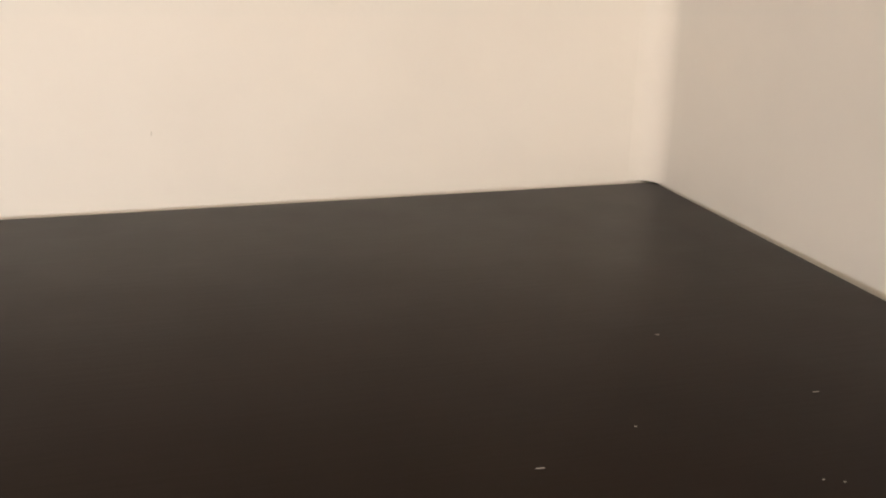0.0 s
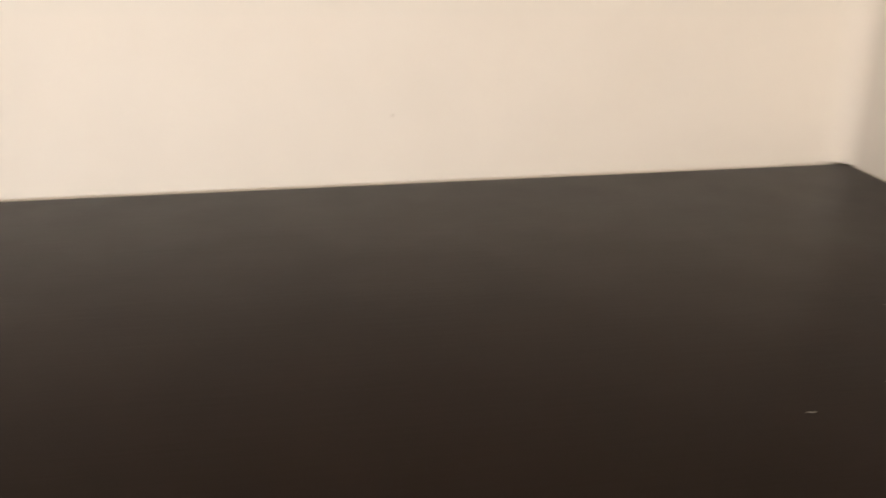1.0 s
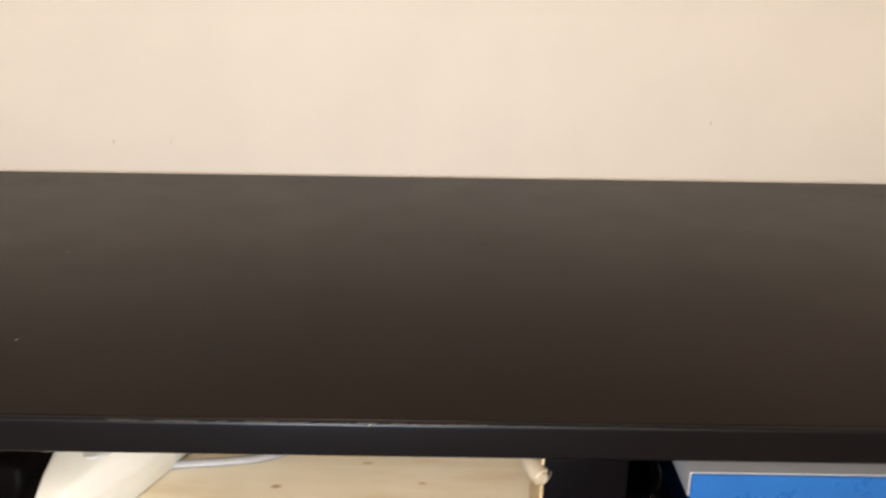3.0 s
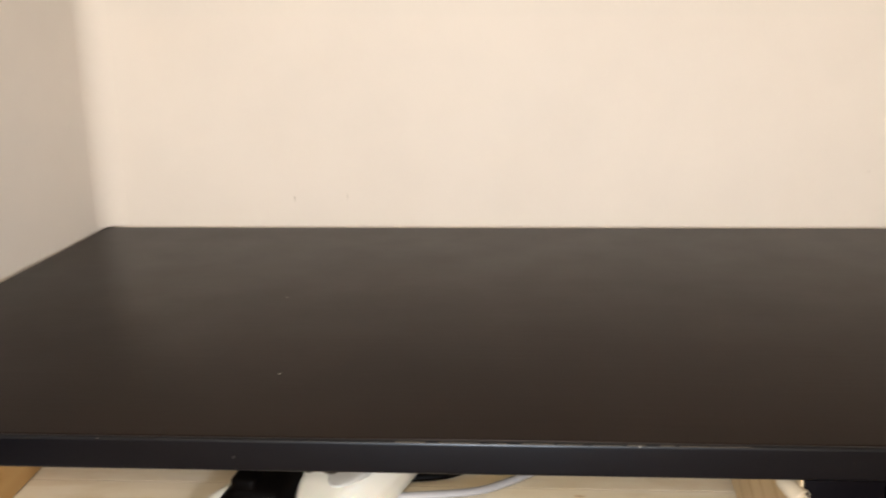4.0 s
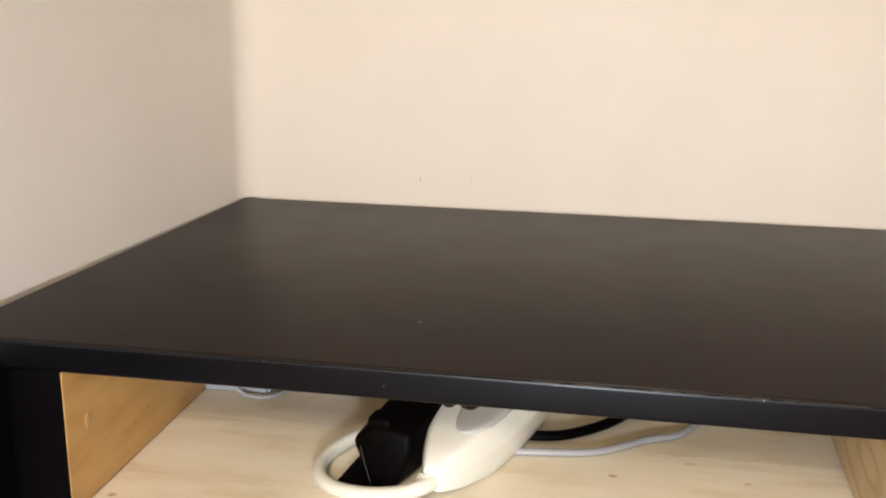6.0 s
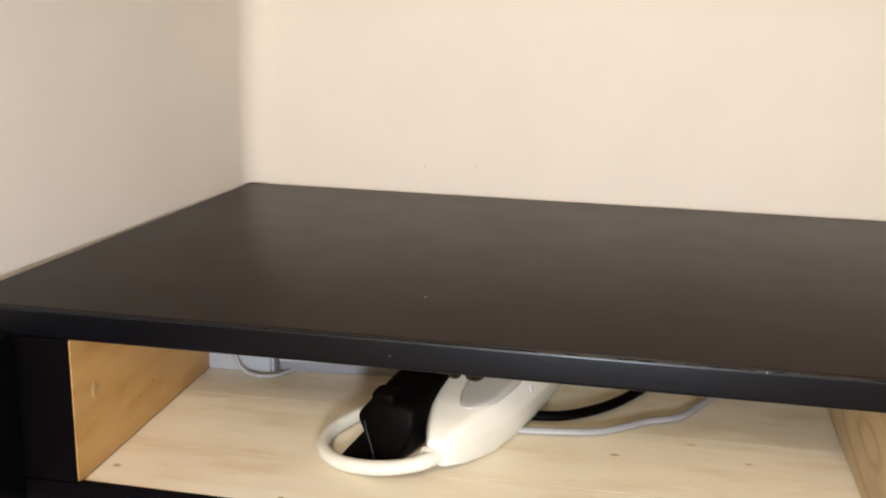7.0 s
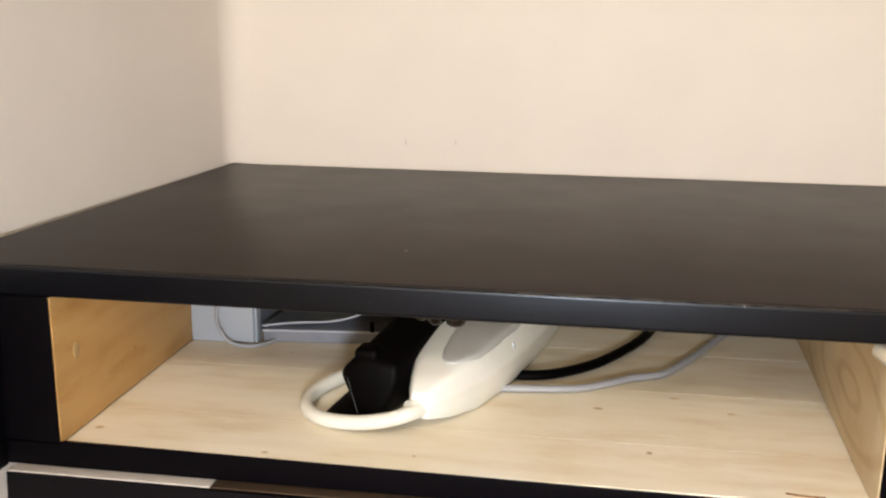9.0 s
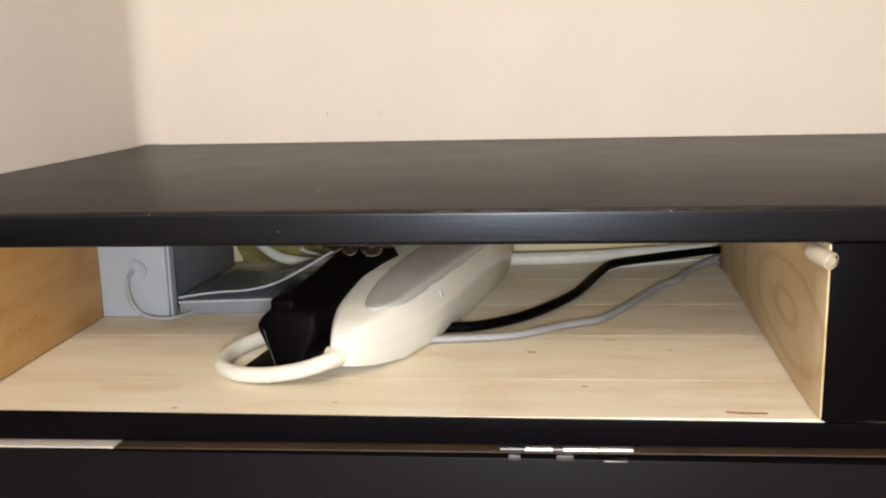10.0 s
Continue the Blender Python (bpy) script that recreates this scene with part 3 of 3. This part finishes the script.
def grey_box():
    p = tagged(empty("grey_device", (0.024, 0.28, SHELF)), "light grey plastic device standing against the pine lining", "device")
    part("housing", box((0.001, 0.193, SHELF), (0.046, 0.360, SHELF + 0.080), 0.0015), GREY_DARK, p, "darker grey side housing")
    part("front_cover", box((0.0006, 0.188, SHELF), (0.0505, 0.1925, SHELF + 0.081), 0.0018, 3), GREY_PLASTIC, p)
    part("cover_rim", box((0.0508, 0.1895, SHELF + 0.0005), (0.0530, 0.1990, SHELF + 0.0805), 0.0008, 3), GREY_PLASTIC, p, "pale lip along the cover")
    part("knob", cylinder((0.028, 0.184, SHELF + 0.034), (0.028, 0.1885, SHELF + 0.034), 0.0085, 24), GREY_PLASTIC, p)
    cord = [(0.028, 0.184, SHELF + 0.036), (0.0260, 0.178, SHELF + 0.030), (0.0275, 0.175, SHELF + 0.018), (0.035, 0.175, SHELF + 0.006), (0.048, 0.177, SHELF + 0.002), (0.060, 0.184, SHELF + 0.002), (0.072, 0.210, SHELF + 0.002)]
    part("cord", sweep(cord, 0.0015, sides=8), CORD_GREY, p, "thin grey lead")


def sleeve():
    """A flattened plastic sleeve: a lower slab and a lid sheet that rises from its left end."""
    p = tagged(empty("plastic_sleeve", (0.12, 0.24, SHELF)), "folded silvery plastic sleeve lying on the shelf", "sleeve")
    bm = prism([(0.056, 0.194), (0.172, 0.206), (0.200, 0.290), (0.075, 0.290)], SHELF, SHELF + 0.0105, 0.0018)
    part("lower_layer", bm, SLEEVE, p)
    bm = bmesh.new()
    grid = []
    for i in range(13):
        u = i / 12
        row = []
        for j in range(5):
            v = j / 4
            x = 0.055 + 0.125 * u + 0.015 * v
            y = 0.197 + 0.014 * u + 0.095 * v
            z = SHELF + 0.0118 + 0.036 * u ** 2.1 + 0.002 * math.sin(9 * u + 3 * v) - 0.006 * v * u
            row.append(bm.verts.new((x, y, z)))
        grid.append(row)
    for a, b in zip(grid, grid[1:]):
        for j in range(4):
            bm.faces.new((a[j], b[j], b[j + 1], a[j + 1]))
    bmesh.ops.solidify(bm, geom=list(bm.faces), thickness=0.0012)
    part("upper_layer", bm, SLEEVE, p)
    # bright lines laid along the front edges of both layers
    low = [(0.056, 0.1935, SHELF + 0.0095), (0.085, 0.1965, SHELF + 0.0098), (0.130, 0.2015, SHELF + 0.0098), (0.172, 0.2055, SHELF + 0.0095)]
    part("rim", sweep(low, 0.0007, 0.0009, 8, 6), RIM_AND_GLINT, p, "bright line along the sleeve's edge")
    high = [(0.055 + 0.125 * u, 0.1965 + 0.014 * u, SHELF + 0.0122 + 0.036 * u ** 2.1 + 0.002 * math.sin(9 * u)) for u in (0, 0.12, 0.25, 0.4, 0.55, 0.7, 0.85, 1.0)]
    part("rim", sweep(high, 0.0007, 0.0009, 8, 4), RIM_AND_GLINT, p, "bright line along the sleeve's edge")
    part("strap", box((0.139, 0.1995, SHELF + 0.0108), (0.1425, 0.2012, SHELF + 0.0190), 0.0004), BLACK_PLASTIC, p, "short dark strap")


def cables():
    z = SHELF
    black = [(0.226, 0.142, z + 0.004), (0.251, 0.1475, z + 0.004), (0.277, 0.153, z + 0.004), (0.3035, 0.1735, z + 0.004), (0.324, 0.201, z + 0.004), (0.346, 0.242, z + 0.004),
             (0.366, 0.298, z + 0.005), (0.382, 0.328, z + 0.007), (0.4127, 0.336, z + 0.010), (0.445, 0.345, z + 0.012), (0.485, 0.357, z + 0.014)]
    tagged(link("black_cable", sweep(black, 0.0042, 0.0034), BLACK_PLASTIC), "thick black cable curving across the pine shelf", "cable")
    # highlight along the black cable, painted as a thin pale line
    thin = [(x - 0.002, y + 0.0055, z + 0.0016) for x, y, _ in black[:8]] + [(0.400, 0.347, z + 0.0016), (0.470, 0.372, z + 0.0016)]
    tagged(link("cable_highlight", sweep(thin, 0.0013, sides=8), CORD_WHITE), "thin pale line painted as the highlight along the black cable", "cable")
    grey = [(0.225, 0.122, z + 0.003), (0.260, 0.126, z + 0.003), (0.296, 0.1325, z + 0.003), (0.318, 0.146, z + 0.003), (0.3335, 0.1585, z + 0.003), (0.348, 0.1655, z + 0.003), (0.359, 0.174, z + 0.003),
            (0.381, 0.2095, z + 0.003), (0.397, 0.240, z + 0.003), (0.413, 0.269, z + 0.003), (0.424, 0.281, z + 0.003), (0.4305, 0.290, z + 0.0035), (0.446, 0.322, z + 0.004), (0.472, 0.352, z + 0.007)]
    tagged(link("grey_cable", sweep(grey, 0.0030, 0.0024), CORD_GREY), "pale grey cable lying in a wavy line on the shelf", "cable")
    white = [(0.255, 0.352, z + 0.007), (0.31, 0.350, z + 0.007), (0.36, 0.352, z + 0.008), (0.42, 0.360, z + 0.010), (0.470, 0.362, z + 0.012)]
    tagged(link("white_cable", sweep(white, 0.0058), CORD_WHITE), "thick white cable along the rear of the shelf", "cable")
    coil = [(0.060, 0.366, z + 0.030), (0.075, 0.352, z + 0.020), (0.095, 0.345, z + 0.010), (0.125, 0.346, z + 0.006), (0.150, 0.350, z + 0.010), (0.165, 0.356, z + 0.022), (0.140, 0.360, z + 0.028), (0.110, 0.358, z + 0.018), (0.15, 0.366, z + 0.008), (0.20, 0.366, z + 0.006)]
    tagged(link("white_cable", sweep(coil, 0.0045), CORD_WHITE), "white cable coiled at the rear of the shelf", "cable")


def film_bag():
    """A crumpled film bag pushed against the rear of the cubby."""
    rnd = random.Random(11)
    bm = bmesh.new()
    cols, rows = 26, 10
    grid = []
    for i in range(cols):
        u = i / (cols - 1)
        row = []
        for j in range(rows):
            v = j / (rows - 1)
            fold = 0.006 * math.sin(17 * u + 5 * v) + 0.004 * math.sin(31 * u - 9 * v)
            row.append(bm.verts.new((0.052 + 0.150 * u + rnd.uniform(-0.002, 0.002), 0.368 - 0.022 * math.sin(math.pi * v) + fold * 0.7,
                                     SHELF + 0.001 + 0.070 * v * (0.8 + 0.2 * math.sin(7 * u)) + rnd.uniform(0, 0.002))))
        grid.append(row)
    for a, b in zip(grid, grid[1:]):
        for j in range(rows - 1):
            bm.faces.new((a[j], b[j], b[j + 1], a[j + 1]))
    bmesh.ops.solidify(bm, geom=list(bm.faces), thickness=0.0008)
    tagged(link("film_bag", bm, BAG), "crumpled yellowish plastic bag behind the power strip", "bag")


def small_bits():
    bm = sweep([(0.4455, 0.012, 0.8755), (0.4468, 0.006, 0.8750), (0.4485, 0.001, 0.8742), (0.4505, -0.0030, 0.8735)], 0.0044, 0.0044, 14, 6)
    bmesh.ops.bevel(bm, geom=[e for e in bm.edges if any(len(f.verts) > 4 for f in e.link_faces)], offset=0.002, segments=3, affect="EDGES")
    peg = tagged(link("wooden_dowel", bm, PEG), "short pale wooden dowel end at the cubby corner", "dowel")
    tagged(link("wood_splinter", sweep([(0.407, 0.0095, SHELF + 0.0003), (0.416, 0.0075, SHELF + 0.0005), (0.427, 0.0080, SHELF + 0.0003)], 0.0007, 0.0004, 6), SPLINTER),
           "thin brown splinter on the pine shelf", "splinter")


power_strip()
adapter()
grey_box()
sleeve()
cables()
film_bag()
small_bits()


# ---- right cubby ----
def right_cubby():
    p = tagged(empty("black_console", (0.70, 0.15, SHELF)), "glossy black electronic console filling the cubby", "console")
    part("housing", box((0.492, 0.024, SHELF + 0.003), (0.900, 0.300, SHELF + 0.036), 0.002, 3), BLACK_GLOSS, p)
    for x in (0.52, 0.87):
        for y in (0.05, 0.27):
            part("foot", cylinder((x, y, SHELF), (x, y, SHELF + 0.004), 0.008), BLACK_PLASTIC, p)
    c = tagged(empty("navy_case", (0.61, 0.1, SHELF + 0.036)), "dark navy disc case lying on the console", "case")
    part("shell", box((0.5225, 0.0205, SHELF + 0.0362), (0.6935, 0.1555, SHELF + 0.0545), 0.0012, 3), NAVY, c)
    c = tagged(empty("blue_case", (0.61, 0.1, SHELF + 0.0524)), "bright blue plastic disc case on a dark case", "case")
    part("shell", box((0.5225, 0.020, SHELF + 0.0547), (0.693, 0.155, SHELF + 0.0685), 0.0012, 3), BLUE, c)
    part("cover_sheet", box((0.5215, 0.0215, SHELF + 0.0563), (0.694, 0.1555, SHELF + 0.0694), 0.0004), PAPER, c, "grey-white printed cover sheet")

    # made-up glossy loop, added so the lamps draw small glints here
    lead = [(0.494, 0.120, SHELF + 0.040), (0.497, 0.060, SHELF + 0.041), (0.500, 0.034, SHELF + 0.046), (0.507, 0.028, SHELF + 0.052), (0.512, 0.045, SHELF + 0.056), (0.510, 0.100, SHELF + 0.048), (0.505, 0.200, SHELF + 0.0385)]
    tagged(link("glint_loop", sweep(lead, 0.0022, sides=10), BLACK_GLOSS), "glossy black loop added to catch glints on the console", "cable")


right_cubby()
